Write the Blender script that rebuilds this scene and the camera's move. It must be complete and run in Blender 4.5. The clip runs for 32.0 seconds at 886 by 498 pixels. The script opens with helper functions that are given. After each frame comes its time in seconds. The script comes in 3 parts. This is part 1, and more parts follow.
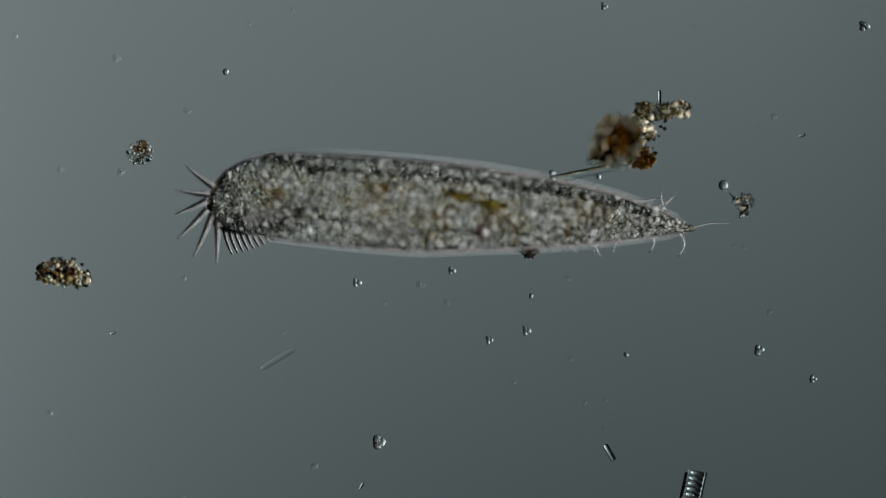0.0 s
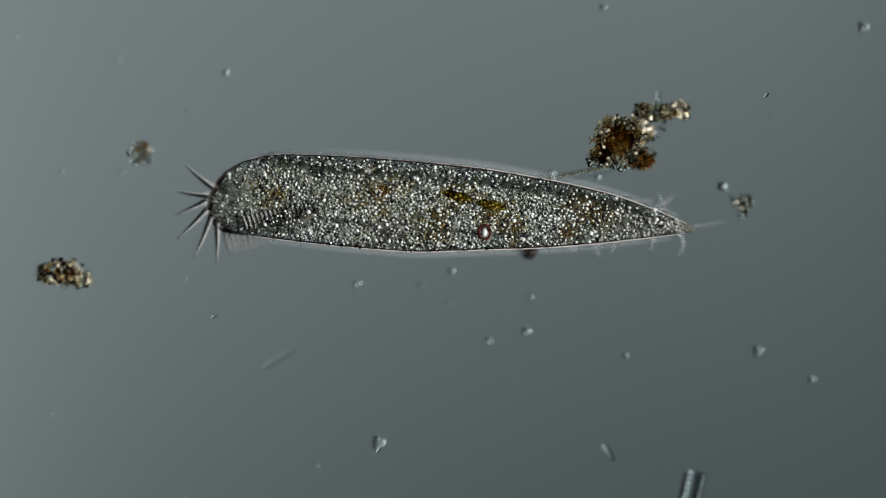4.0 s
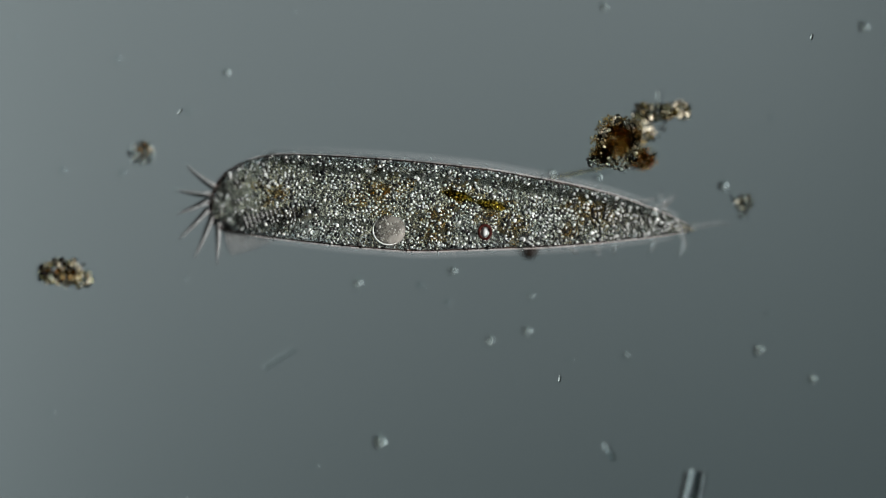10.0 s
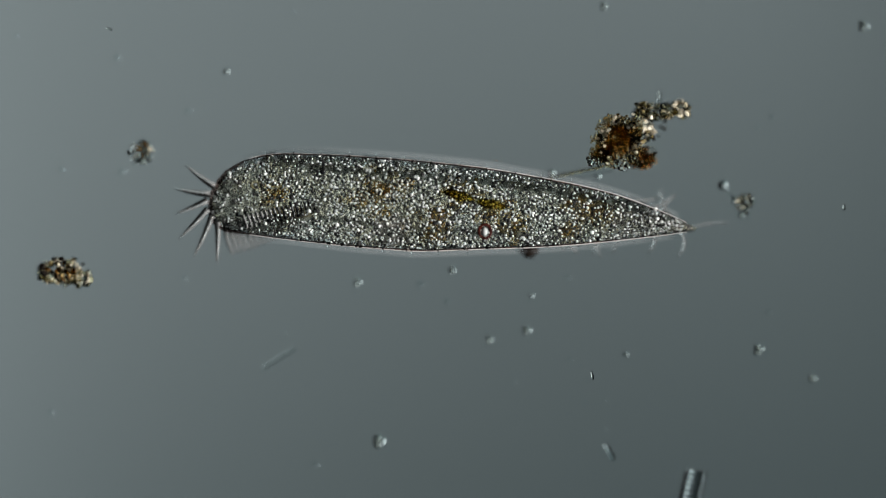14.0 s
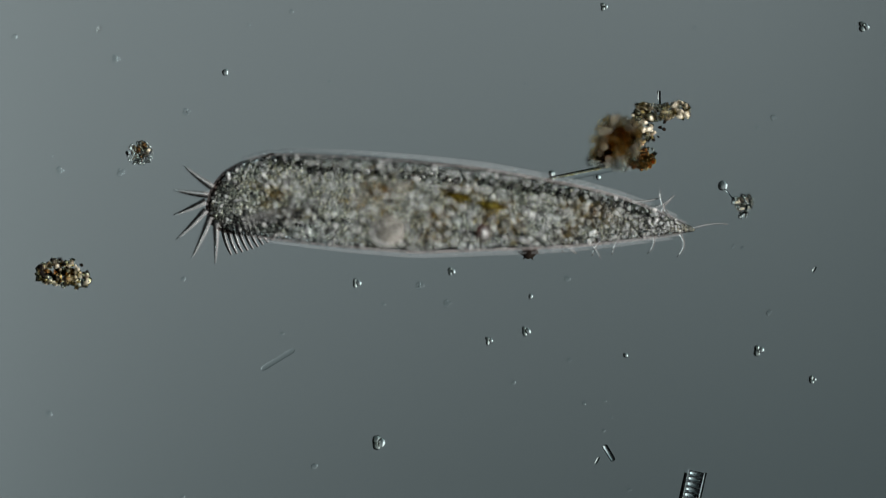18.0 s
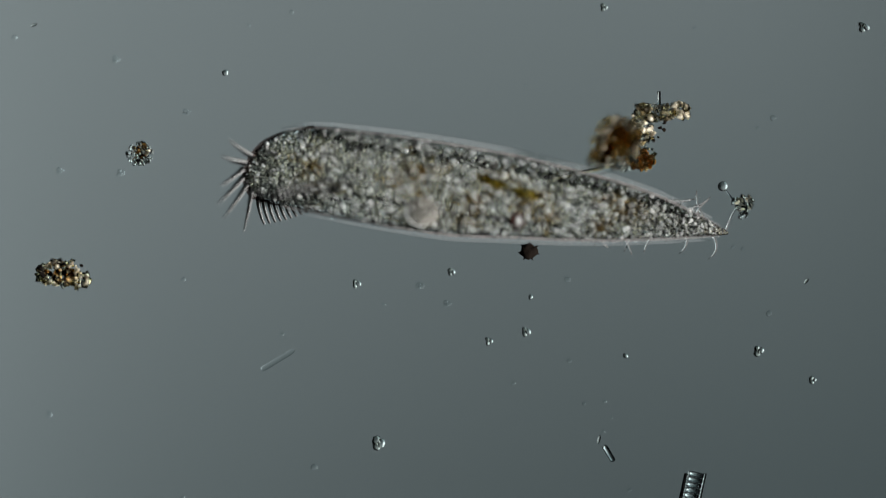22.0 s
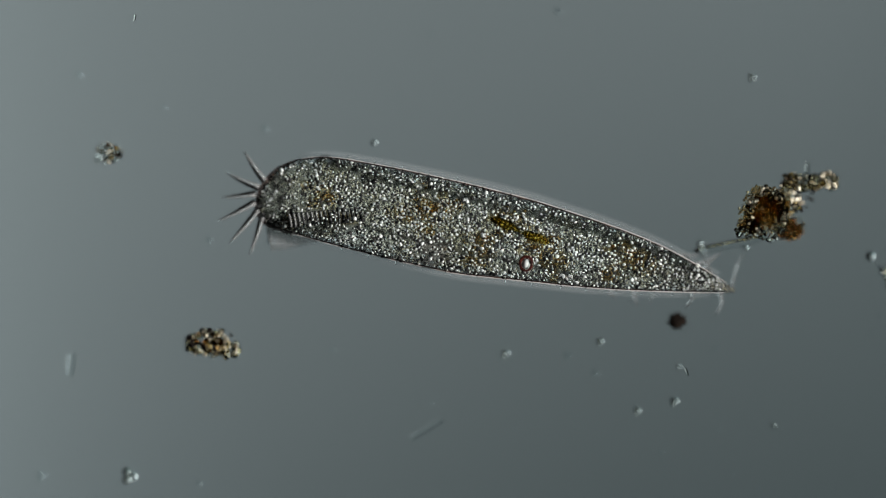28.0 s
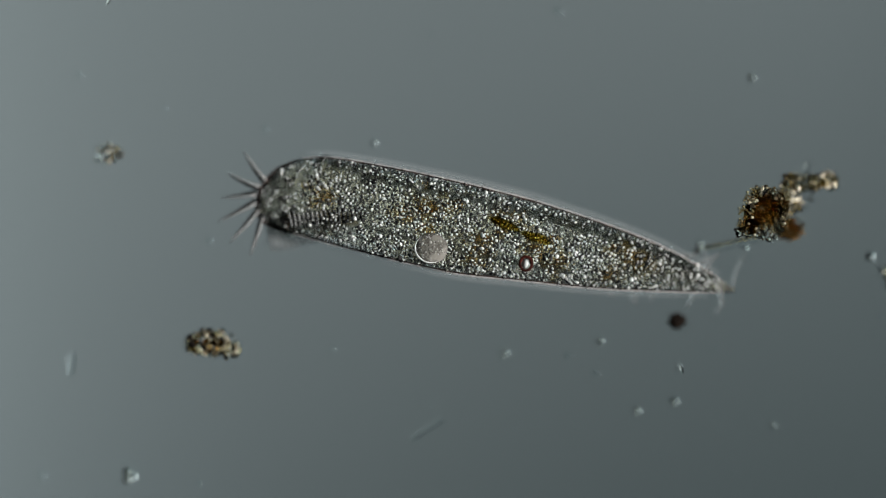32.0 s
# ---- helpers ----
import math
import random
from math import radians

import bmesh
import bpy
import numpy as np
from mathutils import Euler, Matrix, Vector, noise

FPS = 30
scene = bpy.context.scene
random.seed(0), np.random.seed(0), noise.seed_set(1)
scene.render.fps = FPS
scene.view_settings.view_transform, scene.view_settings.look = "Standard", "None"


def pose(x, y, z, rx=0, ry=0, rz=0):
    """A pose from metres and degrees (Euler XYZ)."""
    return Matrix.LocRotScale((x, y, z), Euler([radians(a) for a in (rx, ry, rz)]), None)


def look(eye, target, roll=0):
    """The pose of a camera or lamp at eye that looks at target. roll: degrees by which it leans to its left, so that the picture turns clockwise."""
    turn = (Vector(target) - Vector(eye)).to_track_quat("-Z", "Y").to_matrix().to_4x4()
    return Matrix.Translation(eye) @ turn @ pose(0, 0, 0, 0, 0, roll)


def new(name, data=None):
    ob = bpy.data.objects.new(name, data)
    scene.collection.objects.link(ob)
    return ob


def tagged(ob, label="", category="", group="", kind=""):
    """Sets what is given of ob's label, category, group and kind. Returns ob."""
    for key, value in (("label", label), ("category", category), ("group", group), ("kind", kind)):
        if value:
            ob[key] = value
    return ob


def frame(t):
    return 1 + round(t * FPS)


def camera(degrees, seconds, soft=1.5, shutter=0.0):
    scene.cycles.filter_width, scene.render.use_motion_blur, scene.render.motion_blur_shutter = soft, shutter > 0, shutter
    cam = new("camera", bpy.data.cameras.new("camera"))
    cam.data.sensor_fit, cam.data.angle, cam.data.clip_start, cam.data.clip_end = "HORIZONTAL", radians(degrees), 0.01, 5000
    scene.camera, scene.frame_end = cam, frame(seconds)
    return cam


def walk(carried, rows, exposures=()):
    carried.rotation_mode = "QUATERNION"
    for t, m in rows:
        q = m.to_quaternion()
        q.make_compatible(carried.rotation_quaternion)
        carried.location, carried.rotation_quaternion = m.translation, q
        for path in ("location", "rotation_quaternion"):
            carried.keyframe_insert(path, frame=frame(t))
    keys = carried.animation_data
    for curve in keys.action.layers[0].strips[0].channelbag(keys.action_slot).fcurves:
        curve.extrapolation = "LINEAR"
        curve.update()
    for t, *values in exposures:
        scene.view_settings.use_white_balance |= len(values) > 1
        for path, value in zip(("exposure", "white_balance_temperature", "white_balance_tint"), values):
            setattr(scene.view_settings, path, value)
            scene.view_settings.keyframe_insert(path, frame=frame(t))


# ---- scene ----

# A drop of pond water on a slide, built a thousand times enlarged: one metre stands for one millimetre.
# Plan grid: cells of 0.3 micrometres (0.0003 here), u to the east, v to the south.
U = 0.0003
REACH = 8.982  # working distance: the plane this far below the lens is sharp


def at(u, v, h=0.0):
    return Vector(((u - 784) * U, (441 - v) * U, h))


# ---- the camera: a long, wide-open microscope lens, racked up and down to focus ----
cam = camera(3.0, 32.0, soft=0.55, shutter=0.05)
scene.cycles.transparent_max_bounces = 24
cam.data.dof.use_dof = True
cam.data.dof.focus_distance = REACH
cam.data.dof.aperture_fstop = 0.5


def view(u, v, h):
    """Looking straight down at the plan's point (u, v), focused h above the slide."""
    p = at(u, v)
    return pose(p.x, p.y, REACH + h)


walk(cam, [
    (0.0, view(784, 441, 0.0020)), (1.0, view(784, 441, 0.0030)), (1.6, view(784, 441, 0.0051)), (2.2, view(785, 440, 0.0082)),
    (3.0, view(785, 440, 0.0123)), (3.5, view(785, 440, 0.0175)), (4.5, view(785, 441, 0.0243)), (5.5, view(784, 441, 0.0265)),
    (7.0, view(784, 441, 0.0265)), (9.0, view(784, 441, 0.0265)), (10.0, view(784, 441, 0.0271)), (10.7, view(784, 441, 0.0284)),
    (11.3, view(783, 441, 0.0290)), (12.0, view(783, 441, 0.0271)), (12.7, view(784, 442, 0.0251)), (13.5, view(784, 442, 0.0221)),
    (14.5, view(784, 442, 0.0208)), (16.5, view(784, 442, 0.0198)), (17.5, view(785, 442, 0.0154)), (18.0, view(785, 440, 0.0041)),
    (18.6, view(785, 439, 0.0020)), (20.5, view(785, 439, 0.0020)), (22.0, view(785, 439, 0.0041)), (22.7, view(785, 440, 0.0072)),
    (23.2, view(785, 440, 0.0103)), (23.7, view(785, 440, 0.0176)), (24.5, view(786, 440, 0.0197)), (24.75, view(788, 422, 0.0197)),
    (25.0, view(790, 407, 0.0197)), (25.5, view(791, 381, 0.0197)), (26.1, view(720, 345, 0.0197)), (26.8, view(585, 322, 0.0202)),
    (27.5, view(523, 316, 0.0207)), (28.0, view(522, 316, 0.0222)), (28.5, view(522, 316, 0.0228)), (29.2, view(522, 316, 0.0243)),
    (30.0, view(522, 316, 0.0243)), (30.8, view(522, 316, 0.0265)), (31.5, view(522, 316, 0.0274)), (32.0, view(522, 316, 0.0281))],
     [(0.0, -0.34), (2.5, -0.34), (2.7, -0.34), (2.9, -0.08), (7.6, -0.08), (8.0, 0.09), (8.5, 0.20), (9.0, 0.18), (9.4, -0.07), (14.0, -0.07), (24.0, -0.07), (25.5, -0.10), (28.0, -0.21), (32.0, -0.21)])

# ---- light: the condenser's grey field below, a slanting beam added from the east for relief ----
world = bpy.data.worlds.new("water")
scene.world = world
world.use_nodes = True
world.node_tree.nodes["Background"].inputs[0].default_value = (0.80, 0.95, 1.0, 1)
world.node_tree.nodes["Background"].inputs[1].default_value = 0.035
sun = new("relief_beam", bpy.data.lights.new("relief_beam", "SUN"))
sun.data.energy, sun.data.angle, sun.data.color = 7.0, radians(4), (1.0, 0.97, 0.93)
sun.matrix_world = look((1.0, -0.14, 0.55), (0, 0, 0))


# ---- materials ----
def ramp(nt, socket, a, b, lo=0.35, hi=0.65):
    r = nt.nodes.new("ShaderNodeValToRGB")
    r.color_ramp.elements[0].color, r.color_ramp.elements[1].color = (*a, 1), (*b, 1)
    r.color_ramp.elements[0].position, r.color_ramp.elements[1].position = lo, hi
    nt.links.new(socket, r.inputs[0])
    return r.outputs[0]


def stuff(name, a, b, rough=0.4, scale=150.0, alpha=1.0, bump=0.3, island=False, ior=1.45):
    """Two tones mixed by grain (or by piece), with fine relief."""
    m = bpy.data.materials.new(name)
    m.use_nodes = True
    nt = m.node_tree
    bsdf = nt.nodes["Principled BSDF"]
    coord = nt.nodes.new("ShaderNodeTexCoord")
    grain = nt.nodes.new("ShaderNodeTexNoise")
    grain.inputs["Scale"].default_value, grain.inputs["Detail"].default_value = scale, 6
    nt.links.new(coord.outputs["Object"], grain.inputs["Vector"])
    if island:
        geo = nt.nodes.new("ShaderNodeNewGeometry")
        colour = ramp(nt, geo.outputs["Random Per Island"], a, b, 0.05, 0.95)
    else:
        colour = ramp(nt, grain.outputs["Fac"], a, b)
    nt.links.new(colour, bsdf.inputs["Base Color"])
    fine = nt.nodes.new("ShaderNodeTexNoise")
    fine.inputs["Scale"].default_value = scale * 6
    nt.links.new(coord.outputs["Object"], fine.inputs["Vector"])
    relief = nt.nodes.new("ShaderNodeBump")
    relief.inputs["Strength"].default_value, relief.inputs["Distance"].default_value = bump, 0.0006
    nt.links.new(fine.outputs["Fac"], relief.inputs["Height"])
    nt.links.new(relief.outputs["Normal"], bsdf.inputs["Normal"])
    bsdf.inputs["Roughness"].default_value, bsdf.inputs["IOR"].default_value = rough, ior
    bsdf.inputs["Alpha"].default_value = alpha
    return m


def clear(name, gloss=0.3, edge=3.0, tint=(1, 1, 1), rough=0.15, base=0.02):
    """A see-through skin: passes light straight on, with gloss that grows towards its edges."""
    m = bpy.data.materials.new(name)
    m.use_nodes = True
    nt = m.node_tree
    nt.nodes.remove(nt.nodes["Principled BSDF"])
    out = nt.nodes["Material Output"]
    through_it, shine = nt.nodes.new("ShaderNodeBsdfTransparent"), nt.nodes.new("ShaderNodeBsdfGlossy")
    through_it.inputs[0].default_value = (*tint, 1)
    shine.inputs["Roughness"].default_value = rough
    facing = nt.nodes.new("ShaderNodeLayerWeight")
    power, times = nt.nodes.new("ShaderNodeMath"), nt.nodes.new("ShaderNodeMath")
    power.operation, times.operation = "POWER", "MULTIPLY_ADD"
    power.inputs[1].default_value = edge
    times.inputs[1].default_value, times.inputs[2].default_value = gloss, base
    mix = nt.nodes.new("ShaderNodeMixShader")
    nt.links.new(facing.outputs["Facing"], power.inputs[0])
    nt.links.new(power.outputs[0], times.inputs[0])
    nt.links.new(times.outputs[0], mix.inputs[0])
    nt.links.new(through_it.outputs[0], mix.inputs[1])
    nt.links.new(shine.outputs[0], mix.inputs[2])
    nt.links.new(mix.outputs[0], out.inputs[0])
    return m


def glassy(name, a, b, ior=1.4, rough=0.02, share=0.85, matt=0.0):
    """Clear matter that bends the light: a share of it refracts, the rest lets light straight on. Its colour varies from a to b piece by piece."""
    m = bpy.data.materials.new(name)
    m.use_nodes = True
    nt = m.node_tree
    nt.nodes.remove(nt.nodes["Principled BSDF"])
    lens, geo = nt.nodes.new("ShaderNodeBsdfRefraction"), nt.nodes.new("ShaderNodeNewGeometry")
    tone = ramp(nt, geo.outputs["Random Per Island"], a, b, 0.0, 1.0)
    lens.inputs["Roughness"].default_value, lens.inputs["IOR"].default_value = rough, ior
    clear_part, mix = nt.nodes.new("ShaderNodeBsdfTransparent"), nt.nodes.new("ShaderNodeMixShader")
    mix.inputs[0].default_value = share
    nt.links.new(tone, lens.inputs["Color"])
    nt.links.new(tone, clear_part.inputs["Color"])
    nt.links.new(clear_part.outputs[0], mix.inputs[1])
    nt.links.new(lens.outputs[0], mix.inputs[2])
    last = mix
    if matt:
        dull, last = nt.nodes.new("ShaderNodeBsdfDiffuse"), nt.nodes.new("ShaderNodeMixShader")
        nt.links.new(tone, dull.inputs["Color"])
        last.inputs[0].default_value = matt
        nt.links.new(mix.outputs[0], last.inputs[1])
        nt.links.new(dull.outputs[0], last.inputs[2])
    nt.links.new(last.outputs[0], nt.nodes["Material Output"].inputs[0])
    return m


def stain(name, a, b, scale=60.0, share=0.1, ior=1.2, lo=0.35, hi=0.65):
    """Coloured matter that soaks up light on its way through, unevenly from a to b; a small share of it bends the light."""
    m = bpy.data.materials.new(name)
    m.use_nodes = True
    nt = m.node_tree
    nt.nodes.remove(nt.nodes["Principled BSDF"])
    coord, grain = nt.nodes.new("ShaderNodeTexCoord"), nt.nodes.new("ShaderNodeTexNoise")
    grain.inputs["Scale"].default_value, grain.inputs["Detail"].default_value = scale, 6
    nt.links.new(coord.outputs["Object"], grain.inputs["Vector"])
    tone = ramp(nt, grain.outputs["Fac"], a, b, lo, hi)
    pass_on, lens, mix = nt.nodes.new("ShaderNodeBsdfTransparent"), nt.nodes.new("ShaderNodeBsdfRefraction"), nt.nodes.new("ShaderNodeMixShader")
    lens.inputs["Roughness"].default_value, lens.inputs["IOR"].default_value = 0.05, ior
    mix.inputs[0].default_value = share
    nt.links.new(tone, pass_on.inputs["Color"])
    nt.links.new(tone, lens.inputs["Color"])
    nt.links.new(pass_on.outputs[0], mix.inputs[1])
    nt.links.new(lens.outputs[0], mix.inputs[2])
    nt.links.new(mix.outputs[0], nt.nodes["Material Output"].inputs[0])
    return m


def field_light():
    """The condenser's lit field, grey in view; bright west and dark east added beyond."""
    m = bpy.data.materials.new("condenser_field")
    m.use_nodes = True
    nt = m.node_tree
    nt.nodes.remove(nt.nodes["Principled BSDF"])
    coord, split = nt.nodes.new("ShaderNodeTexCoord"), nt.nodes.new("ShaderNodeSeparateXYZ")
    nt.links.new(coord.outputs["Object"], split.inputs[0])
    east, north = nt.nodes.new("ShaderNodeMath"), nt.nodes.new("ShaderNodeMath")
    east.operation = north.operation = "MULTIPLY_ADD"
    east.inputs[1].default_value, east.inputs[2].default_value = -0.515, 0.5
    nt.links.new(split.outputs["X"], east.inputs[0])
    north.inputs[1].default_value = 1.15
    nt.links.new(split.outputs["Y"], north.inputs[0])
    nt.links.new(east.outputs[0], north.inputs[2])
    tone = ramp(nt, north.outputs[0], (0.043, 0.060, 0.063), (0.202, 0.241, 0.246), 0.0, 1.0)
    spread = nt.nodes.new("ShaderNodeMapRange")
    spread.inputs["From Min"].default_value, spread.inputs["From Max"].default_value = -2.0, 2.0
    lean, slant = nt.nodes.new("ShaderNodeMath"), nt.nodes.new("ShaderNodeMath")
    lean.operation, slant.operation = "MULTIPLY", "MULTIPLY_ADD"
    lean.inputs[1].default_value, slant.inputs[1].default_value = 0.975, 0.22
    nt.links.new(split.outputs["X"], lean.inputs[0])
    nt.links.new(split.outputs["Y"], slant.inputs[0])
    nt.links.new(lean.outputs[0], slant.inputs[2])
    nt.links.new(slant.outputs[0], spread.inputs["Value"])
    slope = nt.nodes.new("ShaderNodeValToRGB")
    # outer stops lie out of view, added so clear grains show one-sided relief
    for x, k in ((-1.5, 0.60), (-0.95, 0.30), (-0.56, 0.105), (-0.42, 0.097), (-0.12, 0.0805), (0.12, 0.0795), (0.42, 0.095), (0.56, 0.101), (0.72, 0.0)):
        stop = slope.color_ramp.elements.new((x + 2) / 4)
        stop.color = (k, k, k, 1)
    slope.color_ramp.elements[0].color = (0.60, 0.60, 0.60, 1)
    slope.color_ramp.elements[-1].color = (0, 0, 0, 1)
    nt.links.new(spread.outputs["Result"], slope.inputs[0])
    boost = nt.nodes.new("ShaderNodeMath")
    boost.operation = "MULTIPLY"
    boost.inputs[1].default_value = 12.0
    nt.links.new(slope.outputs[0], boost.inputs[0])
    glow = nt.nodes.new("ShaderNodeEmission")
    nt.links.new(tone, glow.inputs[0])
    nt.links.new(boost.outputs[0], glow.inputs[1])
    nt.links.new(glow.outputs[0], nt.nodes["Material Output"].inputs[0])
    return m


GLASS = clear("slide_glass", gloss=0.0, base=0.02, rough=0.05)
SKIN = clear("pellicle_skin", gloss=0.35, edge=3.0, tint=(0.97, 0.98, 0.98), rough=0.35)
# skin edge coloured with the dark, reddish outline that the optics give it
RIM = stain("pellicle_edge", (0.36, 0.33, 0.33), (0.56, 0.47, 0.44), 60)
# faint pale tone of the halo that the lens gives the body's edge
HALO = stuff("edge_halo", (0.74, 0.80, 0.84), (0.86, 0.90, 0.92), 0.4, alpha=0.07)
# tone of the bright line that the lens draws along the edge
EDGE_LIGHT = stuff("edge_light", (0.84, 0.79, 0.77), (0.94, 0.90, 0.88), 0.5, alpha=0.5)
CYTOPLASM = stain("cytoplasm", (0.79, 0.72, 0.60), (0.94, 0.90, 0.84), 60)
GRANULE = glassy("back_granules", (0.99, 0.995, 1.0), (0.99, 0.995, 1.0), ior=1.5, share=0.52)
# pale and dark tones painted as the granules' lit and shaded sides
LIT_SIDE = stuff("lit_sides", (0.60, 0.64, 0.64), (0.95, 0.97, 0.96), 0.3, 300, island=True)
SHADE_GRAIN = stuff("shade_grains", (0.010, 0.011, 0.012), (0.05, 0.05, 0.048), 0.7, 300, island=True, ior=1.03)
BELLY_GRANULE = glassy("belly_granules", (0.99, 0.995, 1.0), (0.99, 0.995, 1.0), ior=1.5, share=0.9)
AMBER_GRANULE = glassy("amber_granules", (0.80, 0.60, 0.28), (0.97, 0.86, 0.60), ior=1.3, share=0.5)
FOOD = stain("food_brown", (0.84, 0.72, 0.50), (1.0, 0.98, 0.92), 110)
GROOVE = stain("mouth_tissue", (0.88, 0.80, 0.68), (0.97, 0.93, 0.86), 120)
WATER = stuff("bladder_water", (0.12, 0.115, 0.10), (0.42, 0.40, 0.36), 0.5, 120, alpha=0.5, bump=0.8)
ALGA = stain("alga_yellow", (0.48, 0.36, 0.05), (1.0, 0.94, 0.50), 260, share=0.4, ior=1.3)
DROP_WALL = stuff("drop_wall", (0.02, 0.006, 0.005), (0.09, 0.018, 0.012), 0.5, 300, alpha=0.85, ior=1.1)
OIL = stuff("oil", (0.50, 0.53, 0.52), (0.70, 0.73, 0.72), 0.15, 200, bump=0.0)
MEMBRANELLE = glassy("membranelle_protein", (0.95, 0.97, 0.97), (0.98, 0.99, 0.99), ior=1.33, share=0.85, matt=0.12)
# near-black tone for the shaded sides of hairs and of one filament wall
SHADED_SIDE = stuff("shaded_side", (0.010, 0.011, 0.011), (0.025, 0.027, 0.027), 0.7, 200, alpha=0.9, bump=0.1, ior=1.03)
COLLAR = glassy("collar_protein", (0.95, 0.97, 0.97), (0.98, 0.99, 0.99), ior=1.4, share=0.9, matt=0.2)
CIRRUS = glassy("cirrus_protein", (0.95, 0.97, 0.97), (0.98, 0.99, 0.99), ior=1.4, share=0.9)
BRISTLE = glassy("bristle_protein", (0.95, 0.97, 0.97), (0.98, 0.99, 0.99), ior=1.33, share=0.8)
BROWN_CLOT = stain("brown_detritus", (0.80, 0.64, 0.38), (0.97, 0.90, 0.74), 130, share=0.0)
BROWN_GRAIN = glassy("brown_grains", (0.78, 0.62, 0.36), (0.99, 0.93, 0.78), ior=1.32, share=0.6)
MINERAL = glassy("mineral_grains", (0.90, 0.82, 0.60), (1.0, 0.99, 0.95), ior=1.4, share=0.9)
CHALK = stuff("chalk_grains", (0.14, 0.10, 0.05), (0.93, 0.87, 0.70), 0.3, 200, island=True, ior=1.5)
RUST = glassy("rust_grains", (0.80, 0.52, 0.24), (0.98, 0.85, 0.62), ior=1.35, share=0.8)
PALE = glassy("pale_detritus", (0.93, 0.93, 0.91), (1.0, 1.0, 0.99), ior=1.35, share=0.9)
BLACK = stuff("black_detritus", (0.003, 0.003, 0.003), (0.014, 0.011, 0.009), 0.9, 200, island=True, ior=1.05)
THREAD = glassy("pale_thread", (0.93, 0.94, 0.94), (0.98, 0.99, 0.99), ior=1.4, share=0.85)
CRUMB = glassy("glassy_crumb", (0.90, 0.90, 0.87), (0.98, 0.98, 0.97), ior=1.26, share=0.72)
FILAMENT = glassy("filament_cells", (0.92, 0.94, 0.94), (0.98, 0.99, 0.99), ior=1.3, share=0.7)
FAINT = glassy("faint_film", (0.97, 0.98, 0.98), (0.99, 1.0, 1.0), ior=1.06, share=0.4)


# ---- mesh helpers ----
def shade(me):
    me.polygons.foreach_set("use_smooth", [True] * len(me.polygons))
    return me


def part(name, me, material, parent=None, label="", where=(0, 0, 0)):
    """Links a mesh as one object, under a thing if one is given."""
    ob = new(name, me)
    if not me.materials:
        me.materials.append(material)
    ob.location = where
    if parent:
        ob.parent = parent
    if label:
        tagged(ob, label)
    return ob


def ball(level):
    bm = bmesh.new()
    bmesh.ops.create_icosphere(bm, subdivisions=level, radius=1.0)
    v = np.array([p.co[:] for p in bm.verts])
    f = np.array([[p.index for p in q.verts] for q in bm.faces])
    bm.free()
    return v, f


BALLS = {1: ball(1), 2: ball(2), 3: ball(3)}


def spun(rng):
    q = rng.normal(size=4)
    w, x, y, z = q / np.linalg.norm(q)
    return np.array([[1 - 2 * (y * y + z * z), 2 * (x * y - w * z), 2 * (x * z + w * y)],
                     [2 * (x * y + w * z), 1 - 2 * (x * x + z * z), 2 * (y * z - w * x)],
                     [2 * (x * z - w * y), 2 * (y * z + w * x), 1 - 2 * (x * x + y * y)]])


def grains(name, places, radii, rng, rough=0.2, squash=0.35, level=1, smooth=True):
    """Many uneven lumps, one at each place, in one mesh."""
    v, f = BALLS[level]
    vs, fs = [], []
    for i, (p, r) in enumerate(zip(places, radii)):
        size = r * (1 + squash * rng.uniform(-1, 1, 3))
        w = v * (1 + rough * rng.uniform(-1, 1, (len(v), 1)))
        vs.append((w * size) @ spun(rng).T + np.array(p))
        fs.append(f + i * len(v))
    me = bpy.data.meshes.new(name)
    me.from_pydata(np.concatenate(vs).tolist(), [], np.concatenate(fs).tolist())
    return shade(me) if smooth else me


def tube(name, points, radii, sides=8):
    """A closed tapered tube along a line of points."""
    pts = [Vector(p) for p in points]
    vs, fs = [], []
    for i, p in enumerate(pts):
        way = (pts[min(i + 1, len(pts) - 1)] - pts[max(i - 1, 0)]).normalized()
        side = way.cross(Vector((0, 0, 1)))
        side = side.normalized() if side.length > 1e-6 else Vector((1, 0, 0))
        up = side.cross(way)
        for k in range(sides):
            a = 2 * math.pi * k / sides
            vs.append(p + float(radii[i]) * (math.cos(a) * side + math.sin(a) * up))
    for i in range(len(pts) - 1):
        for k in range(sides):
            j = (k + 1) % sides
            fs.append((i * sides + k, i * sides + j, (i + 1) * sides + j, (i + 1) * sides + k))
    fs.append(tuple(reversed(range(sides))))
    fs.append(tuple((len(pts) - 1) * sides + k for k in range(sides)))
    me = bpy.data.meshes.new(name)
    me.from_pydata([tuple(p) for p in vs], [], fs)
    return shade(me)


def lump(name, size, rng, rough=0.25, level=3, freq=2.5):
    """One rounded lump, uneven by noise."""
    v, f = BALLS[level]
    seed = Vector(rng.uniform(-50, 50, 3))
    w = [tuple(Vector(p) * (1 + rough * noise.noise(Vector(p) * freq + seed) + 0.4 * rough * noise.noise(Vector(p) * freq * 2.7 + seed))) for p in v]
    me = bpy.data.meshes.new(name)
    me.from_pydata([(a * size[0], b * size[1], c * size[2]) for a, b, c in w], [], f.tolist())
    return shade(me)


